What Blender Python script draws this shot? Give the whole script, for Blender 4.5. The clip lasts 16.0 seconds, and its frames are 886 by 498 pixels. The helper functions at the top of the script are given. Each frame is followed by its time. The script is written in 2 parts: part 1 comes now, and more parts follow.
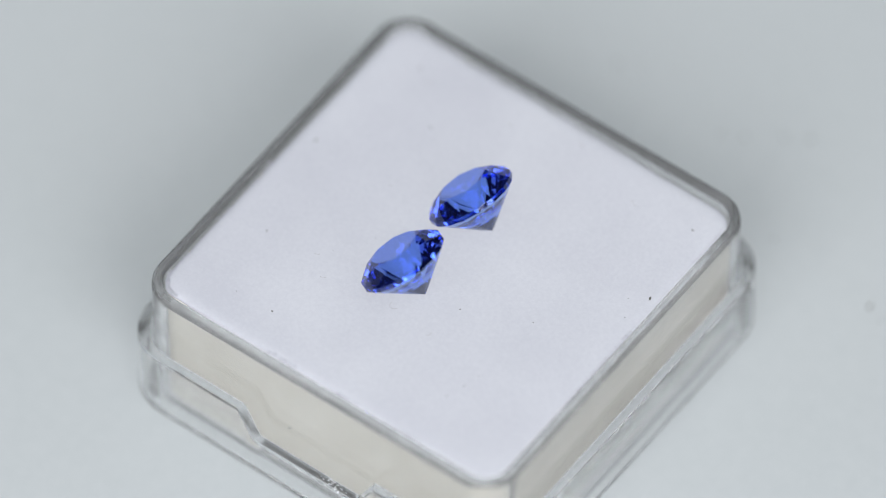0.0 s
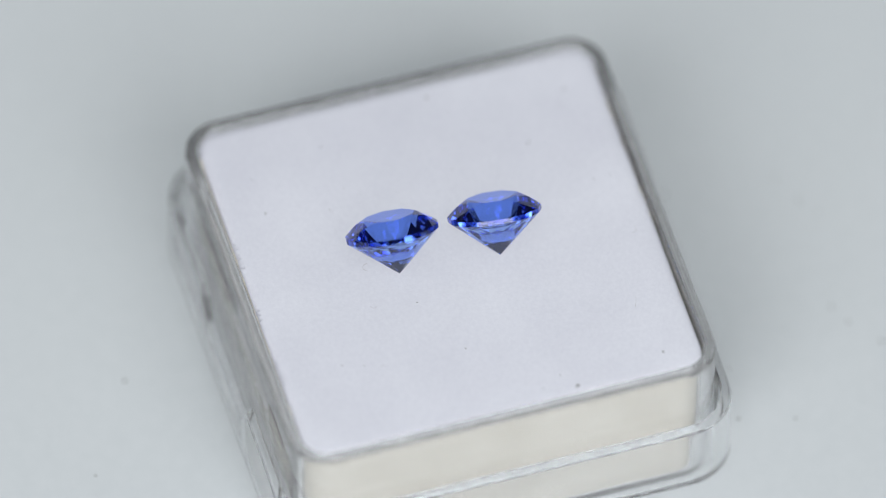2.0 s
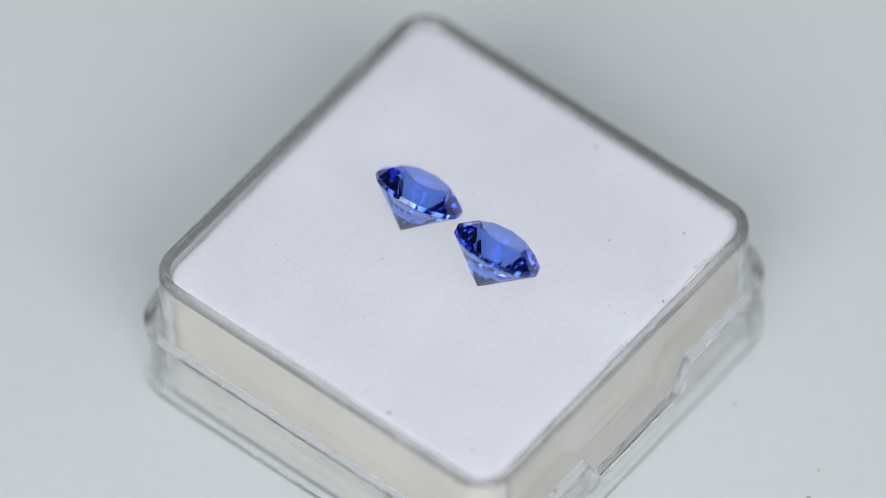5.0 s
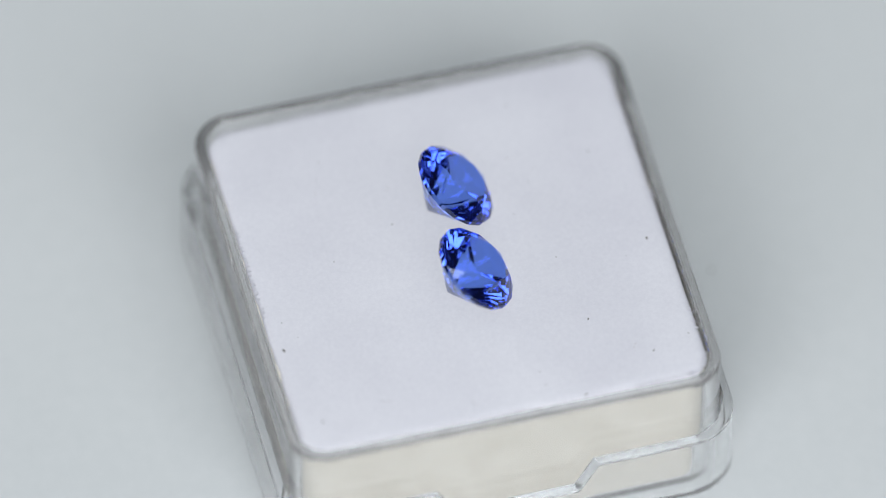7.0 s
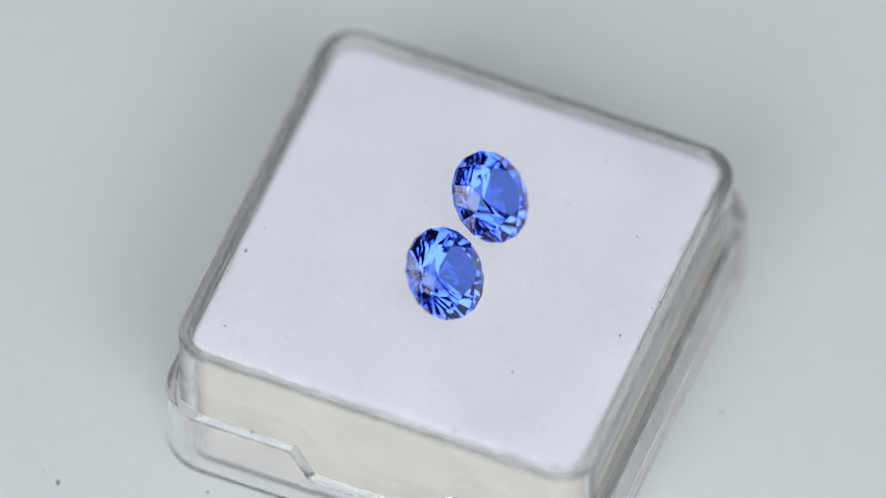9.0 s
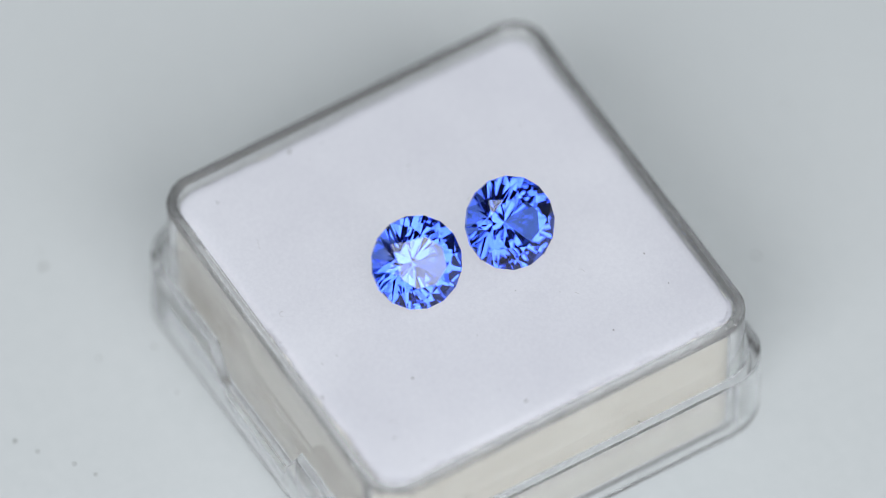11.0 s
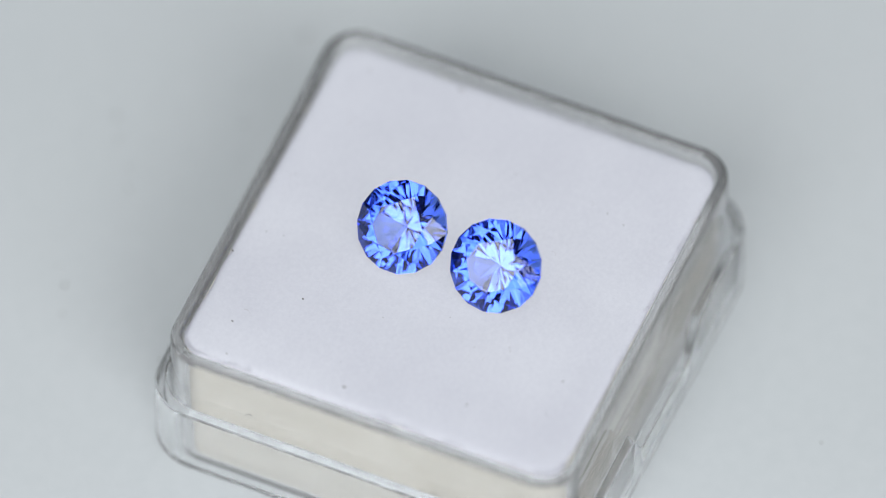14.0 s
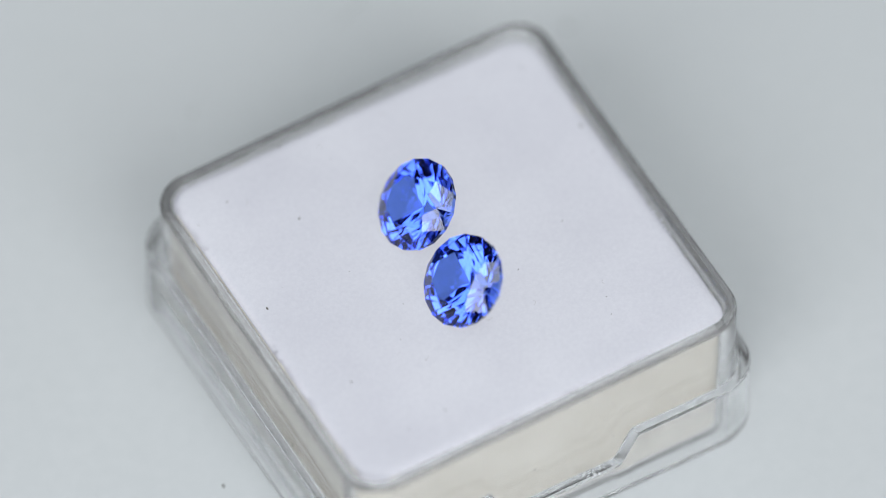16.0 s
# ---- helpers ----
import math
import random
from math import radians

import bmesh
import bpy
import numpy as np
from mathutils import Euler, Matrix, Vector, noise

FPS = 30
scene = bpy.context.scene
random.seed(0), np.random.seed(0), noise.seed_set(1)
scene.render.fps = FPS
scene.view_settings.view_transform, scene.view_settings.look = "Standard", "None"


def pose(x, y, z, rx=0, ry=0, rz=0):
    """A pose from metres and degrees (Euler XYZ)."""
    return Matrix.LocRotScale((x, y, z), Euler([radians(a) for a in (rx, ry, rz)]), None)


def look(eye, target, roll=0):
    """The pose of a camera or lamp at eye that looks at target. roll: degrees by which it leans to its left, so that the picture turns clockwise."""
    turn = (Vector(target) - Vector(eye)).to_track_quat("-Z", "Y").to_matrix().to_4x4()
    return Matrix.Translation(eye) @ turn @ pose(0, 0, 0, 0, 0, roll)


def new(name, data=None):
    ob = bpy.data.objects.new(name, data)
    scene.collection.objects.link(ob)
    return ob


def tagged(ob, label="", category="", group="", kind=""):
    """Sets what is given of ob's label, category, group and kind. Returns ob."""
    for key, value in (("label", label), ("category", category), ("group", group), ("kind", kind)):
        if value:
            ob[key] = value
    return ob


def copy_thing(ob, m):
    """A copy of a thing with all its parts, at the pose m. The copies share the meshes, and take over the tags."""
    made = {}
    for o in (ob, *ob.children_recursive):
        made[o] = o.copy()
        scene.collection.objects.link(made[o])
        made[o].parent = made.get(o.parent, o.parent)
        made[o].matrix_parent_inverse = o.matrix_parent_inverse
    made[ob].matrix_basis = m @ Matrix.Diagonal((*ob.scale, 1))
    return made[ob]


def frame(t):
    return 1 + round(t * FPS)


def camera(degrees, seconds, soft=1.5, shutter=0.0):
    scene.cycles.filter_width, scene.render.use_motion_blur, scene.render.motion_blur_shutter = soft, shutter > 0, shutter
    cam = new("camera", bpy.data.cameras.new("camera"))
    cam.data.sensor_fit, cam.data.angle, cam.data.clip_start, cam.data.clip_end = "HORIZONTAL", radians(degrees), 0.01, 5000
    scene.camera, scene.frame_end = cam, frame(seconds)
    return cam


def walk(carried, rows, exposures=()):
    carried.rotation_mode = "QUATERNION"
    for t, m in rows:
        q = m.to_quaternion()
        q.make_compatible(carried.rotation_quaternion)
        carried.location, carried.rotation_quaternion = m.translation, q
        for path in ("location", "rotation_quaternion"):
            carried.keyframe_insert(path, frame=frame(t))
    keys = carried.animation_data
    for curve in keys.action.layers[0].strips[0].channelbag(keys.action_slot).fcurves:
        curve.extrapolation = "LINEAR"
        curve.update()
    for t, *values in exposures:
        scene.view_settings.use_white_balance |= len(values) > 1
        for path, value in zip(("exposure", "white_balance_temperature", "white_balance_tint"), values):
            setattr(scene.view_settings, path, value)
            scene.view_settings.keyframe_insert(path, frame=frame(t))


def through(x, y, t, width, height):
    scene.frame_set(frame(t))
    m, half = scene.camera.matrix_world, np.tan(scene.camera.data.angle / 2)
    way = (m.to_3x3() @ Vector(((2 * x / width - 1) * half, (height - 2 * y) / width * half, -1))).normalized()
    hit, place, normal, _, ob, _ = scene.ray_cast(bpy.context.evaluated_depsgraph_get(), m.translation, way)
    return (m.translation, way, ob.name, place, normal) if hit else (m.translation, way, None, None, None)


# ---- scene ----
MM = 0.001
SPIN = -18.351          # turntable, degrees per second
LEVEL = 7.8             # moment at which the box stands square to the camera

# ---- camera: stands still on a tripod ----
cam = camera(3.454, 16.0, 0.6)
EYE, AIM = (0.0, -0.53778, 0.74497), (-0.00053, 0.0, 0.01087)
walk(cam, [(0.0, look(EYE, AIM)), (16.0, look(EYE, AIM))])
cam.data.dof.use_dof = True
cam.data.dof.focus_distance = 0.9086
cam.data.dof.aperture_fstop = 11.0

# ---- light: a dim grey studio, one large softbox overhead and one to each side of the camera ----
world = bpy.data.worlds.new("studio")
scene.world = world
world.use_nodes = True
world.node_tree.nodes["Background"].inputs[0].default_value = (0.90, 0.95, 1.0, 1)
world.node_tree.nodes["Background"].inputs[1].default_value = 0.025


def softbox(name, eye, target, size, power, color):
    data = bpy.data.lights.new(name, "AREA")
    data.shape, data.size, data.energy, data.color = "SQUARE", size, power, color
    ob = new(name, data)
    ob.matrix_world = look(eye, target)
    return ob


softbox("softbox_top", (0.0, -0.19, 0.98), (0, 0, 0), 0.60, 5.7, (0.88, 0.95, 1.0))
softbox("softbox_left", (-0.37, -0.64, 0.58), (0, 0, 0), 0.505, 5.2, (0.955, 0.975, 1.0))
softbox("softbox_right", (0.37, -0.64, 0.58), (0, 0, 0), 0.505, 5.2, (0.955, 0.975, 1.0))
scene.view_settings.exposure = -0.27


scene.cycles.max_bounces, scene.cycles.transmission_bounces, scene.cycles.glossy_bounces = 24, 24, 12
scene.cycles.caustics_refractive = False


# ---- materials ----
def material(name):
    m = bpy.data.materials.new(name)
    m.use_nodes = True
    t = m.node_tree
    return m, t, t.nodes["Principled BSDF"]


def noise_node(t, scale, detail=3.0, rough=0.5):
    c = t.nodes.new("ShaderNodeTexCoord")
    n = t.nodes.new("ShaderNodeTexNoise")
    n.inputs["Scale"].default_value, n.inputs["Detail"].default_value = scale, detail
    n.inputs["Roughness"].default_value = rough
    t.links.new(c.outputs["Object"], n.inputs["Vector"])
    return n


def ramp(t, source, stops):
    r = t.nodes.new("ShaderNodeValToRGB")
    e = r.color_ramp.elements
    while len(e) < len(stops):
        e.new(0.5)
    for el, (p, c) in zip(e, stops):
        el.position, el.color = p, (*c, 1)
    t.links.new(source, r.inputs["Fac"])
    return r


def relief(t, p, source, strength, distance):
    b = t.nodes.new("ShaderNodeBump")
    b.inputs["Strength"].default_value, b.inputs["Distance"].default_value = strength, distance
    t.links.new(source, b.inputs["Height"])
    t.links.new(b.outputs["Normal"], p.inputs["Normal"])


def rough_matte(name, dark, light, big, fine, rough=0.9, strength=0.3, depth=0.00005):
    m, t, p = material(name)
    a, b = noise_node(t, big, 2), noise_node(t, fine, 4, 0.7)
    mix = t.nodes.new("ShaderNodeMath")
    mix.operation = "MULTIPLY_ADD"
    mix.inputs[1].default_value = 0.5
    half = t.nodes.new("ShaderNodeMath")
    half.operation = "MULTIPLY"
    half.inputs[1].default_value = 0.5
    t.links.new(a.outputs["Fac"], half.inputs[0])
    t.links.new(b.outputs["Fac"], mix.inputs[0])
    t.links.new(half.outputs[0], mix.inputs[2])
    r = ramp(t, mix.outputs[0], [(0.35, dark), (0.65, light)])
    t.links.new(r.outputs["Color"], p.inputs["Base Color"])
    p.inputs["Roughness"].default_value = rough
    p.inputs["Specular IOR Level"].default_value = 0.10
    relief(t, p, b.outputs["Fac"], strength, depth)
    return m


def clear(name, color, ior, rough=0.0, wavy=0.0, through=1.0):
    """Clear plastic; what does not go through is scattered by fine haze."""
    m, t, p = material(name)
    p.inputs["Base Color"].default_value = (*color, 1)
    p.inputs["Transmission Weight"].default_value = through
    p.inputs["IOR"].default_value = ior
    p.inputs["Roughness"].default_value = rough
    if wavy:
        n = noise_node(t, 260, 2)
        relief(t, p, n.outputs["Fac"], wavy, 0.0002)
    return m


def jewel(name, tint, deep):
    """Cut stone: tinted refraction, and reflections inside that lose a little colour each time."""
    m, t, p = material(name)
    t.nodes.remove(p)
    bend, shine, mix, fres = (t.nodes.new(k) for k in ("ShaderNodeBsdfRefraction", "ShaderNodeBsdfGlossy", "ShaderNodeMixShader", "ShaderNodeFresnel"))
    bend.inputs["Color"].default_value, shine.inputs["Color"].default_value = (*tint, 1), (*deep, 1)
    bend.inputs["Roughness"].default_value = shine.inputs["Roughness"].default_value = 0.0
    bend.inputs["IOR"].default_value = fres.inputs["IOR"].default_value = 1.77
    t.links.new(fres.outputs["Fac"], mix.inputs["Fac"])
    t.links.new(bend.outputs["BSDF"], mix.inputs[1])
    t.links.new(shine.outputs["BSDF"], mix.inputs[2])
    t.links.new(mix.outputs["Shader"], t.nodes["Material Output"].inputs["Surface"])
    return m


TURNTABLE = rough_matte("white_acrylic", (0.575, 0.597, 0.603), (0.612, 0.63, 0.636), 30, 900, 0.55, 0.05)
TABLE = rough_matte("grey_laminate", (0.5, 0.5, 0.5), (0.56, 0.56, 0.56), 6, 300, 0.6, 0.05)
FLOCK = rough_matte("white_flock", (0.622, 0.618, 0.672), (0.70, 0.697, 0.745), 150, 4000, 1.0, 0.28)
FOAM = rough_matte("cream_foam", (0.82, 0.778, 0.672), (0.965, 0.93, 0.835), 350, 3500, 1.0, 0.6, 0.0001)
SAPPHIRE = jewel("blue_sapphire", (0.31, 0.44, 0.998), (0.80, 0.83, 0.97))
# same stone, tinted paler in place of light's shorter path through the pavilion
SAPPHIRE_SHORT_PATH = jewel("blue_sapphire_short_light_path", (0.56, 0.73, 0.995), (0.80, 0.83, 0.97))
TRAY = clear("clear_polystyrene", (0.99, 0.992, 0.992), 1.44, 0.02, 0.05, 0.90)
LID = clear("lid_polystyrene", (0.988, 0.992, 0.994), 1.40, 0.02, 0.05, 0.965)
LID_EDGE = clear("frosted_lid_edge", (0.93, 0.935, 0.94), 1.5, 0.08, 0.2, 0.95)
CHIPPED = rough_matte("chipped_polystyrene", (0.5, 0.5, 0.5), (0.72, 0.73, 0.74), 500, 4000, 0.5)
BLACK = rough_matte("black_cloth", (0.012, 0.012, 0.013), (0.022, 0.022, 0.024), 20, 900)
HAIR = rough_matte("hair_lint", (0.3, 0.28, 0.28), (0.42, 0.39, 0.38), 500, 3000)
LINT = rough_matte("grey_lint", (0.08, 0.075, 0.07), (0.2, 0.19, 0.17), 500, 3000)


# ---- mesh helpers ----
def mesh_of(name, bm, mat, closed=True):
    if closed:
        bmesh.ops.recalc_face_normals(bm, faces=bm.faces)
    me = bpy.data.meshes.new(name)
    bm.to_mesh(me)
    bm.free()
    me.materials.append(mat)
    return me


def part(name, bm, mat, parent, label=""):
    ob = new(name, mesh_of(name, bm, mat))
    ob.parent = parent
    if label:
        tagged(ob, label)
    return ob


def square_loop(half, radius, steps=14, deep=1.0):
    """Outline of a square with rounded corners, counter-clockwise, in millimetres; deep stretches it along y."""
    out = []
    for k, (sx, sy) in enumerate(((1, 1), (-1, 1), (-1, -1), (1, -1))):
        for i in range(steps + 1):
            a = radians(90 * k + 90 * i / steps)
            out.append((sx * (half - radius) + radius * math.cos(a), (sy * (half - radius) + radius * math.sin(a)) * deep))
    return out


def dense_loop(half, radius, runs=70, deep=1.0):
    """The same outline with its straight runs divided."""
    base, out = square_loop(half, radius, deep=deep), []
    for (ax, ay), (bx, by) in zip(base, base[1:] + base[:1]):
        n = runs if math.hypot(bx - ax, by - ay) > 5 else 1
        out += [(ax + (bx - ax) * i / n, ay + (by - ay) * i / n) for i in range(n)]
    return out


def shell(sections, closed_ring):
    """Skin a list of rings [(x, y, z) in millimetres]; closed_ring joins the last ring to the first, else both ends are capped."""
    bm = bmesh.new()
    rings = [[bm.verts.new((x * MM, y * MM, z * MM)) for x, y, z in ring] for ring in sections]
    pairs = list(zip(rings, rings[1:] + rings[:1])) if closed_ring else list(zip(rings, rings[1:]))
    for a, b in pairs:
        n = len(a)
        for i in range(n):
            j = (i + 1) % n
            bm.faces.new((a[i], a[j], b[j], b[i]))
    if not closed_ring:
        bm.faces.new(rings[0][::-1])
        bm.faces.new(rings[-1])
    return bm


def lifted(loop, z):
    return [(x, y, z) for x, y in loop]


def smooth(ob, angle=35):
    for f in ob.data.polygons:
        f.use_smooth = True
    ob.data.set_sharp_from_angle(angle=radians(angle))


# ---- plan of the box, in millimetres ----
BOX_X, BOX_Y, BOX_TURN = 0.33, 0.06, 0.2
RIM_HALF, RIM_Z, DEEP = 13.80, 10.78, 0.990
TRAY_LEAN = 0.02         # upper tray sheared along x, fitted to its rim outline in the camera's view
WALL = 0.80
FOAM_HALF, FOAM_Z = 12.93, 10.40
LID_HALF, LID_Z, NOTCH_Z, LID_DEEP = 14.55, 5.75, 3.4, 1.011


# ---- table and turntable ----
def build_table():
    bm = bmesh.new()
    bmesh.ops.create_circle(bm, cap_ends=True, segments=64, radius=1.5)
    bmesh.ops.translate(bm, verts=bm.verts, vec=(0, 0, -0.03))
    ob = new("ground", mesh_of("ground", bm, TABLE))
    tagged(ob, "pale grey studio table top under the turntable", "table top", kind="structure")


def build_turntable():
    root = tagged(new("turntable"), "white round motorised turntable, dusty, carrying the gem box", "turntable")
    rows = [(0.108, -0.006), (0.1095, -0.0052), (0.11, -0.004), (0.11, -0.0012), (0.1095, -0.0003), (0.1085, 0.0)]
    sections = [[(r * 1000 * math.cos(2 * math.pi * i / 128), r * 1000 * math.sin(2 * math.pi * i / 128), z * 1000) for i in range(128)] for r, z in rows]
    smooth(part("plate", shell(sections, False), TURNTABLE, root), 50)
    rows = [(0.09, -0.03), (0.09, -0.0075), (0.088, -0.006)]
    sections = [[(r * 1000 * math.cos(2 * math.pi * i / 96), r * 1000 * math.sin(2 * math.pi * i / 96), z * 1000) for i in range(96)] for r, z in rows]
    smooth(part("base", shell(sections, False), TURNTABLE, root), 50)
    return root


def build_dark_reflection_card():
    """Unseen black panel added behind the camera, so the gems reflect something dark."""
    bm = bmesh.new()
    bmesh.ops.create_cube(bm, size=1.0, matrix=look((0, -0.62, 0.86), (0, 0, 0.01)) @ Matrix.Diagonal((0.36, 0.19, 0.02, 1)))
    ob = new("dark_reflection_card", mesh_of("dark_reflection_card", bm, BLACK))
    tagged(ob, "unseen matt black panel added behind the camera to darken gem reflections", "panel", kind="structure")


# ---- the clear box ----
def notch(x, y):
    """Height of the lid's edge: lowered over the middle of two opposite sides."""
    if abs(y) < LID_HALF - 1.8:
        return LID_Z
    t = min(1.0, max(0.0, (abs(x) - 4.0) / 1.2))
    return NOTCH_Z + (LID_Z - NOTCH_Z) * t


def build_box():
    root = tagged(new("gem_box"), "clear square plastic gem box standing in its notched clear lid", "box")
    h, r = RIM_HALF, 2.4
    prof = [(1.0, 0.17), (0.5, 0.18), (0.32, 0.24), (0.22, 0.5), (0.16, 1.4), (0.04, 7.0), (0.0, RIM_Z - 0.40), (0.03, RIM_Z - 0.22), (0.11, RIM_Z - 0.08), (0.22, RIM_Z - 0.01), (0.32, RIM_Z),
            (0.50, RIM_Z), (0.62, RIM_Z - 0.04), (0.70, RIM_Z - 0.13), (0.74, RIM_Z - 0.28), (0.76, RIM_Z - 0.6), (WALL + 0.02, 7.0), (WALL + 0.14, 1.2), (WALL + 0.2, 0.5), (WALL + 0.45, 0.36)]
    sections = [lifted(square_loop(h - d, max(0.4, r - d), deep=DEEP), z) for d, z in prof]
    tray = part("tray", shell(sections, False), TRAY, root)
    for v in tray.data.vertices:
        v.co.z -= TRAY_LEAN * v.co.x * max(0.0, min(1.0, (v.co.z / MM - 1.5) / 8))
    smooth(tray, 9)
    tray.visible_shadow = False
    outer = dense_loop(LID_HALF, 3.1)

    def ring(d, f):
        k = (LID_HALF - d) / LID_HALF
        return [(x * k, y * k * LID_DEEP, f(x, y)) for x, y in outer]
    sections = [ring(0.7, lambda x, y: 0.02), ring(0.3, lambda x, y: 0.05), ring(0.08, lambda x, y: 0.2), ring(0.0, lambda x, y: 0.5), ring(0.0, lambda x, y: 0.9),
                ring(0.0, lambda x, y: notch(x, y) - 0.16), ring(0.03, lambda x, y: notch(x, y) - 0.05), ring(0.1, lambda x, y: notch(x, y)), ring(0.50, lambda x, y: notch(x, y) + 0.13),
                ring(0.57, lambda x, y: notch(x, y) + 0.08), ring(0.6, lambda x, y: notch(x, y) - 0.12), ring(0.63, lambda x, y: 0.4), ring(0.72, lambda x, y: 0.19), ring(1.0, lambda x, y: 0.15)]
    lid = part("lid", shell(sections, False), LID, root)
    lid.data.materials.append(LID_EDGE)
    for f in lid.data.polygons:
        if f.index // len(outer) == 7:
            f.material_index = 1
    smooth(lid, 9)
    lid.visible_shadow = False
    # torn moulding mark on the edge of one notch
    rng = random.Random(12)
    bm = bmesh.new()
    for _ in range(50):
        made = bmesh.ops.create_icosphere(bm, subdivisions=1, radius=rng.uniform(0.015, 0.055) * MM)["verts"]
        for v in made:
            v.co = Vector((v.co.x * rng.uniform(0.8, 2.2), v.co.y, v.co.z * 0.7)) * rng.uniform(0.6, 1.2)
        x = -2.1 + 1.3 * rng.uniform(-1, 1) * rng.uniform(0.4, 1)
        bmesh.ops.translate(bm, verts=made, vec=(x * MM, (LID_HALF - rng.uniform(0.0, 0.5)) * MM, (NOTCH_Z + rng.uniform(-0.25, 0.12)) * MM))
    part("moulding_mark", bm, CHIPPED, lid, "rough whitish torn plastic mark")
    bm = bmesh.new()
    for x, dz, r in ((-2.0, 0.1, 0.05), (-1.75, 0.06, 0.03), (-1.1, 0.1, 0.025), (0.9, 0.08, 0.03), (3.2, 0.1, 0.04), (4.4, 0.5, 0.05), (-2.4, 0.02, 0.035)):
        made = bmesh.ops.create_icosphere(bm, subdivisions=1, radius=r * MM)["verts"]
        for v in made:
            v.co *= rng.uniform(0.6, 1.3)
        bmesh.ops.translate(bm, verts=made, vec=(x * MM, (LID_HALF - 0.22) * MM, (NOTCH_Z + dz) * MM))
    tagged(part("dirt_specks", bm, LINT, lid, "tiny dark specks of dirt"), kind="stuff")
    bm = bmesh.new()
    way, p, pts = 1.2, Vector((RIM_HALF + 0.0, -7.8, 6.9)), []
    for _ in range(9):
        pts.append(p.copy())
        p += Vector((0.0, math.cos(way), math.sin(way))) * 0.075
        way -= 0.22
    thread(bm, pts, 0.022)
    part("hair", bm, LINT, tray, "short dark curved hair")
    return root


def build_foam():
    root = tagged(new("foam_pad"), "white flocked foam pad with cream sides filling the box", "foam pad")
    block = [(0.42, 0.4), (0.24, 0.5), (0.18, 1.4), (0.07, 7.0), (0.0, FOAM_Z - 0.5), (0.0, FOAM_Z - 0.33)]
    part("block", shell([lifted(dense_loop(FOAM_HALF - d, 1.9, 40, DEEP), z) for d, z in block], False), FOAM, root, "cream open-cell foam block")
    top = [(0.02, FOAM_Z - 0.33), (0.0, FOAM_Z - 0.27), (0.05, FOAM_Z - 0.19), (0.14, FOAM_Z - 0.12), (0.3, FOAM_Z - 0.06), (0.55, FOAM_Z - 0.02), (0.85, FOAM_Z)]

    def worn(x, y, z):
        return (x * (1 - 0.010 * max(0, noise.noise(Vector((x * 0.9, y * 0.9, 5.0))))), y * (1 - 0.010 * max(0, noise.noise(Vector((x * 0.9, y * 0.9, 9.0))))), z)
    rings = [[worn(x, y, z) for x, y in dense_loop(FOAM_HALF - d, 1.5, 60, DEEP)] for d, z in top]
    smooth(part("top_layer", shell(rings, False), FLOCK, root, "white velvety flocked top"), 60)
    return root


# ---- gems ----
def brilliant(radius):
    """Round brilliant from its facet planes, axis along z, culet at the origin; radius in millimetres."""
    planes = []

    def facet(az, angle, r, z):
        a, c = radians(az), radians(angle)
        normal = np.array((math.sin(c) * math.cos(a), math.sin(c) * math.sin(a), math.cos(c)))
        planes.append((normal, normal @ np.array((r * math.cos(a), r * math.sin(a), z))))
    table_r, girdle = 0.56, 0.045
    top = girdle + (1 - table_r) * math.tan(radians(35))
    planes.append((np.array((0.0, 0.0, 1.0)), top))
    for k in range(8):
        facet(45 * k, 35, 1.0, girdle)
        facet(45 * k + 22.5, 22, table_r * math.cos(radians(22.5)), top)
        facet(45 * k, 180 - 41, 1.0, -girdle)
        for s in (-11.25, 11.25):
            facet(45 * k + s, 41.0, 0.988, girdle)
            facet(45 * k + s, 180 - 41.8, 0.988, -girdle)
    for k in range(16):
        facet(22.5 * k + 11.25, 90, 0.983, 0)
    normals, offsets = np.array([p[0] for p in planes]), np.array([p[1] for p in planes])
    n = len(planes)
    i, j, k = (a.ravel() for a in np.meshgrid(range(n), range(n), range(n), indexing="ij"))
    keep = (i < j) & (j < k)
    tri = np.stack((i[keep], j[keep], k[keep]), 1)
    m = normals[tri]
    good = np.abs(np.linalg.det(m)) > 1e-6
    pts = np.linalg.solve(m[good], offsets[tri[good]][..., None])[..., 0]
    pts = pts[(pts @ normals.T <= offsets + 1e-7).all(1)]
    pts = np.unique(pts.round(5), axis=0)
    low = pts[:, 2].min()
    bm = bmesh.new()
    for p in pts:
        bm.verts.new((p[0] * radius * MM, p[1] * radius * MM, (p[2] - low) * radius * MM))
    bmesh.ops.convex_hull(bm, input=bm.verts)
    bmesh.ops.dissolve_limit(bm, angle_limit=radians(0.4), verts=bm.verts, edges=bm.edges)
    return bm


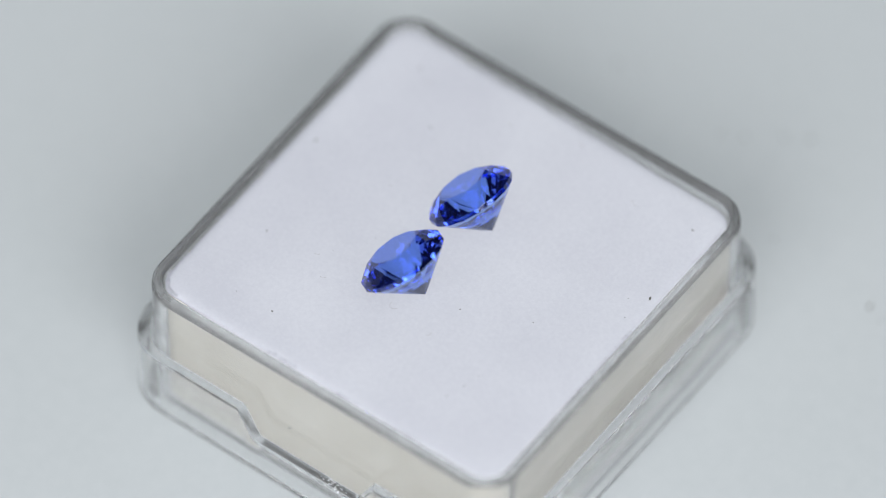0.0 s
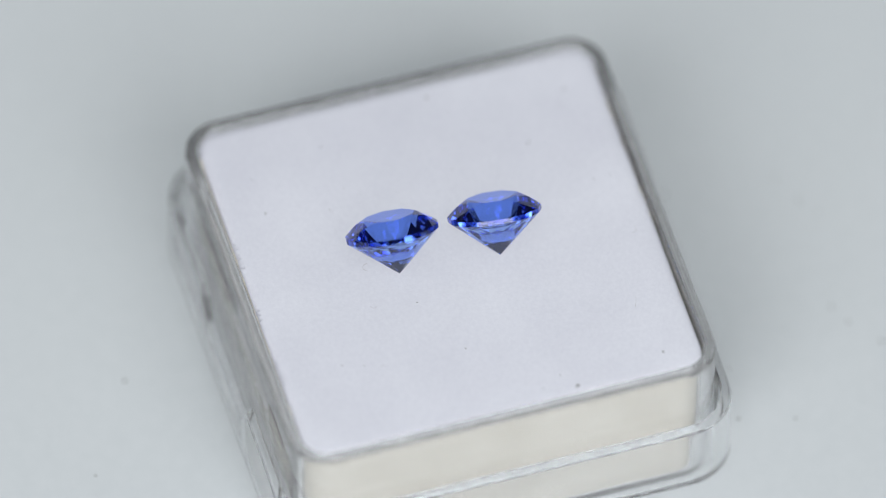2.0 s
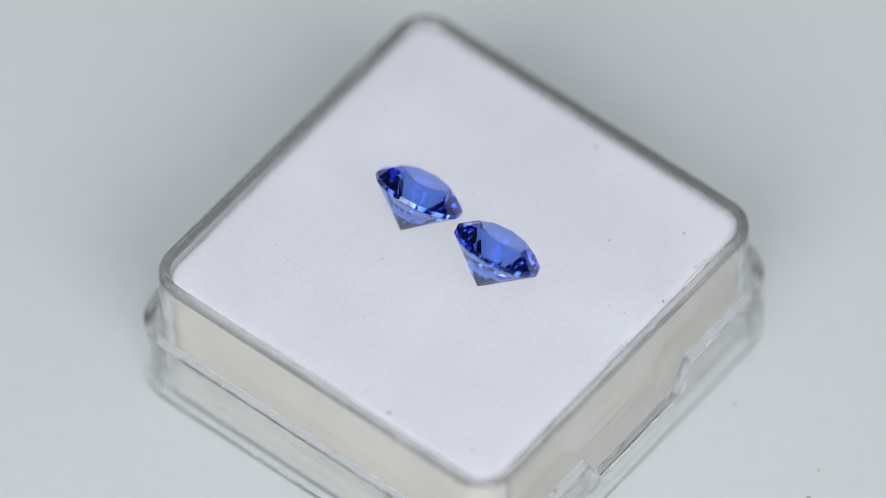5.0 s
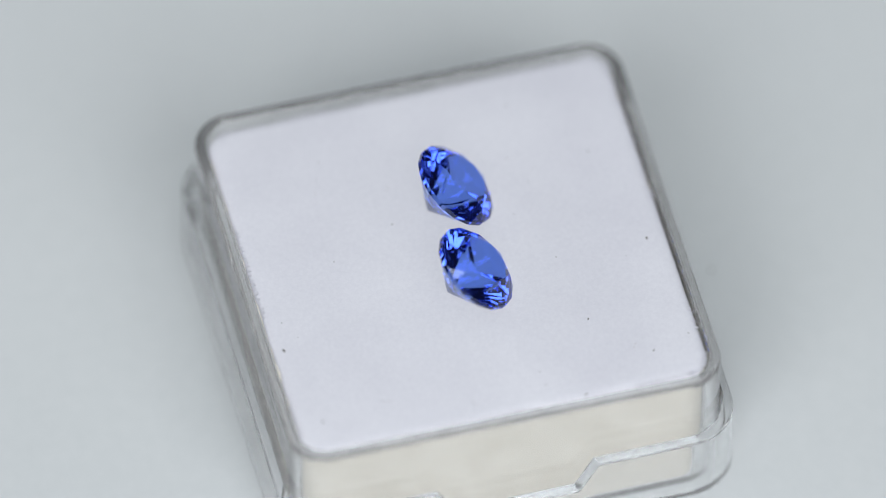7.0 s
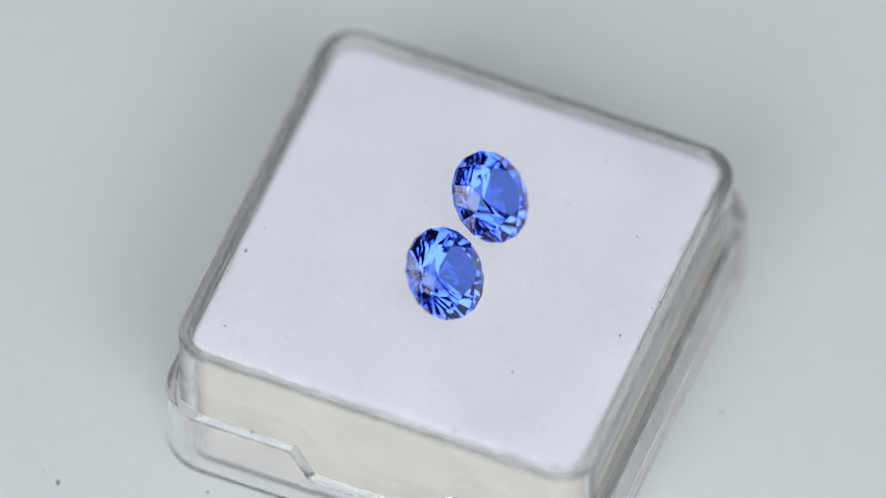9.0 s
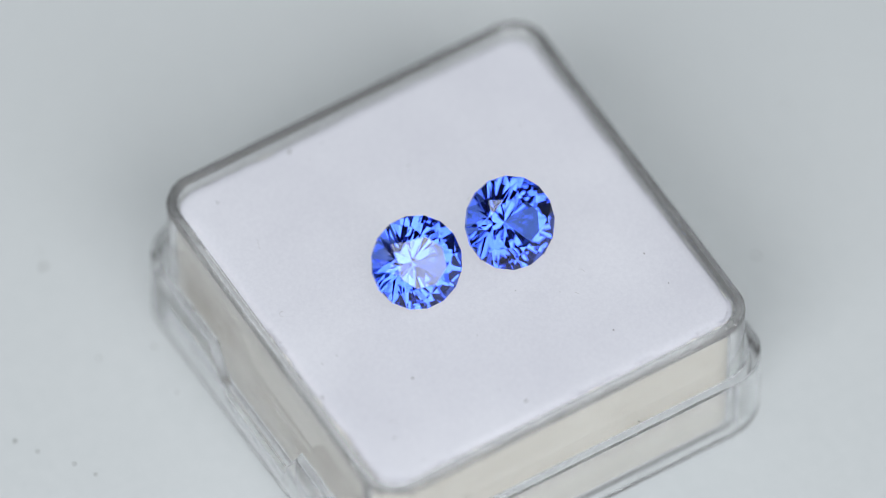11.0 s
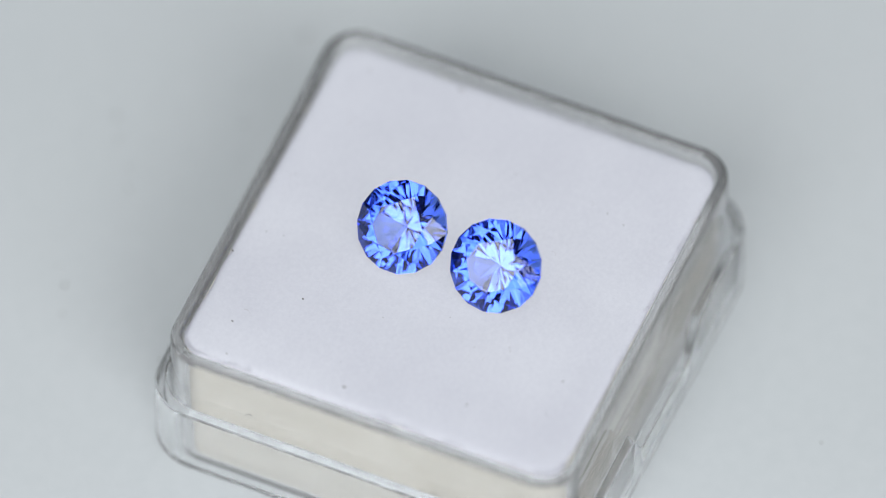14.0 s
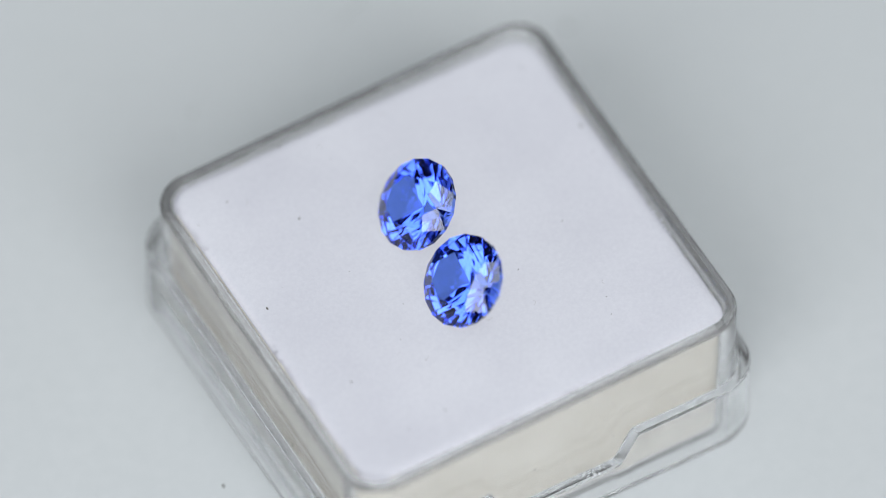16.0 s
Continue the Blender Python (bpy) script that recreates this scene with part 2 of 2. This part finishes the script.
def build_gem():
    root = tagged(new("sapphire"), "blue round brilliant-cut sapphire lying tilted on white foam", "gemstone", "pair of sapphires")
    stone = brilliant(2.93)
    bmesh.ops.recalc_face_normals(stone, faces=stone.faces)
    stone.normal_update()
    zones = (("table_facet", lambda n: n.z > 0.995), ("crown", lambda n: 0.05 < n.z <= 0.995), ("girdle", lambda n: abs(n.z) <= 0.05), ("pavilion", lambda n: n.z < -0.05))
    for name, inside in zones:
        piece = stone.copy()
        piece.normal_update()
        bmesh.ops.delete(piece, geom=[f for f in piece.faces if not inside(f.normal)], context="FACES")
        ob = new(name, mesh_of(name, piece, SAPPHIRE_SHORT_PATH if name == "pavilion" else SAPPHIRE, closed=False))
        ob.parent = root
        ob.visible_shadow = False     # the stone's shadow is switched off, so the foam under it stays lit
    stone.free()
    return root


# culet place and the way the table leans, about the turntable's axis, when the box is level
GEMS = [((-0.63, 3.53, 10.5), -0.8, 4.0), ((-1.02, -2.86, 10.5), -4.2, 15.0)]


def gem_pose(place, way, spin):
    return pose(place[0] * MM, place[1] * MM, place[2] * MM) @ pose(0, 0, 0, 0, 0, way) @ pose(0, 0, 0, 0, 42.0, 0) @ pose(0, 0, 0, 0, 0, spin)


# ---- dust ----
FOAM_DUST = [(-11.9, -4.6, 0.13), (12.0, -1.9, 0.13), (6.9, -7.0, 0.09), (5.3, -12.5, 0.12), (-11.5, -2.5, 0.06), (-3.0, 3.1, 0.06),
             (-10.9, -10.4, 0.10), (6.2, -1.9, 0.06), (10.2, 5.5, 0.08), (6.2, 10.2, 0.08), (-7.2, 1.2, 0.06), (-6.7, 7.6, 0.05),
             (10.2, -10.3, 0.08), (3.1, -11.2, 0.05), (6.0, 4.2, 0.05), (-6.3, 8.9, 0.07), (-10.8, -3.8, 0.05), (12.6, -9.6, 0.06), (3.0, -10.1, 0.05), (8.9, 10.3, 0.05), (10.4, -2.9, 0.04), (4.5, 1.9, 0.04), (5.4, 6.3, 0.04)]
GROUND_DUST = [(-18.9, -18.5, 0.30), (-20.1, -18.0, 0.14), (-10.0, -15.7, 0.18), (11.3, -14.9, 0.17), (-11.0, -19.1, 0.2), (3.6, 20.2, 0.22), (-4.8, -24.5, 0.2), (3.9, -25.2, 0.18),
               (-6.2, -16.3, 0.16), (7.9, -16.3, 0.2), (-6.8, -26.0, 0.2), (5.1, -24.3, 0.2), (17.4, 2.0, 0.2), (-8.2, -26.8, 0.24),
               (-5.4, 28.1, 0.2), (-2.9, 23.9, 0.18), (-3.4, -23.8, 0.2), (7.2, -23.5, 0.16)]
BOX_DUST = [(-7.57, -14.2, 0.13), (7.4, -14.1, 0.06), (2.0, 14.0, 0.08), (-3.5, 14.1, 0.06), (-14.1, 3.0, 0.06), (14.1, 5.0, 0.07), (-14.1, -4.0, 0.06), (11.5, -14.1, 0.05), (-14.2, 6.8, 0.10)]
FIBRES = [(0.7, 5.2, 0.9), (-6.4, -10.0, 0.8), (-2.6, 5.6, 0.5), (6.8, 5.1, 0.35), (9.3, -9.5, 0.6), (-1.6, -11.2, 0.7), (5.4, 6.3, 0.4), (-7.1, 6.7, 0.4)]


def grains(name, places, z, mat, label, size):
    """Flattened irregular grains lying at height z."""
    rng = random.Random(5)
    bm = bmesh.new()
    for x, y, r in places:
        r *= size
        made = bmesh.ops.create_icosphere(bm, subdivisions=1, radius=r * MM)["verts"]
        turn, long = rng.uniform(0, 3.14), rng.uniform(1.0, 1.8)
        for v in made:
            v.co *= rng.uniform(0.7, 1.2)
            v.co = Vector((v.co.x * long, v.co.y * 0.8, v.co.z * 0.5))
        bmesh.ops.rotate(bm, verts=made, cent=(0, 0, 0), matrix=Matrix.Rotation(turn, 3, "Z"))
        bmesh.ops.translate(bm, verts=made, vec=(x * MM, y * MM, (z + 0.3 * r) * MM))
    return tagged(new(name, mesh_of(name, bm, mat)), label, "dust", kind="stuff")


def thread(bm, points, width):
    """A thin three-sided hair through the points, in millimetres."""
    rings = []
    for i, p in enumerate(points):
        along = (points[min(i + 1, len(points) - 1)] - points[max(i - 1, 0)]).normalized()
        side = along.cross(Vector((0, 0, 1)))
        side = side.normalized() if side.length > 1e-4 else Vector((1, 0, 0))
        up = side.cross(along)
        rings.append([bm.verts.new((p + width * (side * math.cos(k * 2.094) + up * math.sin(k * 2.094))) * MM) for k in range(3)])
    for a, b in zip(rings, rings[1:]):
        for k in range(3):
            bm.faces.new((a[k], a[(k + 1) % 3], b[(k + 1) % 3], b[k]))


def build_lint():
    rng = random.Random(8)
    bm = bmesh.new()
    for x, y, length in FIBRES:
        a, p, pts = rng.uniform(0, 6.28), Vector((x, y, FOAM_Z + 0.03)), []
        bend = rng.uniform(-0.5, 0.5)
        for _ in range(8):
            pts.append(p.copy())
            p += Vector((math.cos(a), math.sin(a), 0.05 * rng.uniform(-1, 1))) * length / 7
            a += bend
        thread(bm, pts, 0.008)
    return tagged(new("lint", mesh_of("lint", bm, HAIR)), "tiny curled grey fibres of lint lying on foam", "lint", kind="stuff")


def build_fringe(root):
    """Loose flock hairs along the worn edges of the foam's top."""
    rng = random.Random(3)
    bm = bmesh.new()
    loop = dense_loop(FOAM_HALF - 0.05, 1.5, 60, DEEP)
    for i in range(1500):
        x, y = loop[rng.randrange(len(loop))]
        worn = noise.noise(Vector((x * 0.35, y * 0.35, 2.0)))
        if worn < 0.08:
            continue
        out = Vector((x, y, 0)).normalized()
        p = Vector((x, y, 0)) - out * rng.uniform(0.0, 0.25)
        p.z = FOAM_Z - rng.uniform(0.02, 0.08)
        way = (out + Vector((rng.uniform(-1.4, 1.4), rng.uniform(-1.4, 1.4), rng.uniform(0.0, 0.6)))).normalized() * rng.uniform(0.05, 0.26)
        bow = Vector((rng.uniform(-1, 1), rng.uniform(-1, 1), 0.6)) * 0.04
        thread(bm, [p, p + way * 0.4 + bow, p + way * 0.8 + bow, p + way], rng.uniform(0.01, 0.024))
    return tagged(part("fringe", bm, FLOCK, root, "loose white flock hairs along the edge"), kind="stuff")


build_table()
build_dark_reflection_card()
turntable = build_turntable()
gem_box = build_box()
foam_pad = build_foam()
build_fringe(foam_pad)
gem = build_gem()
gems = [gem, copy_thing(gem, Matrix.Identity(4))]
foam_dust = grains("foam_dust", FOAM_DUST, FOAM_Z, LINT, "tiny dark dust specks lying on white foam", 0.75)
table_dust = grains("turntable_dust", GROUND_DUST, 0.0, LINT, "small grey dust specks lying on the white turntable", 0.5)
box_dust = grains("box_dust", BOX_DUST, LID_Z, LINT, "tiny black specks lying on the clear lid's edge", 1.0)
lint = build_lint()
BOX = pose(BOX_X * MM, BOX_Y * MM, 0, 0, 0, BOX_TURN)


def motions():
    times = [i * 0.5 for i in range(33)]

    def turned(thing, local):
        walk(thing, [(t, pose(0, 0, 0, 0, 0, SPIN * (t - LEVEL)) @ local) for t in times])
    turned(turntable, Matrix.Identity(4))
    for ob in (foam_dust, table_dust, box_dust, lint):
        turned(ob, Matrix.Identity(4))
    turned(gem_box, BOX)
    turned(foam_pad, BOX)
    for ob, (place, way, spin) in zip(gems, GEMS):
        turned(ob, gem_pose(place, way, spin))


motions()
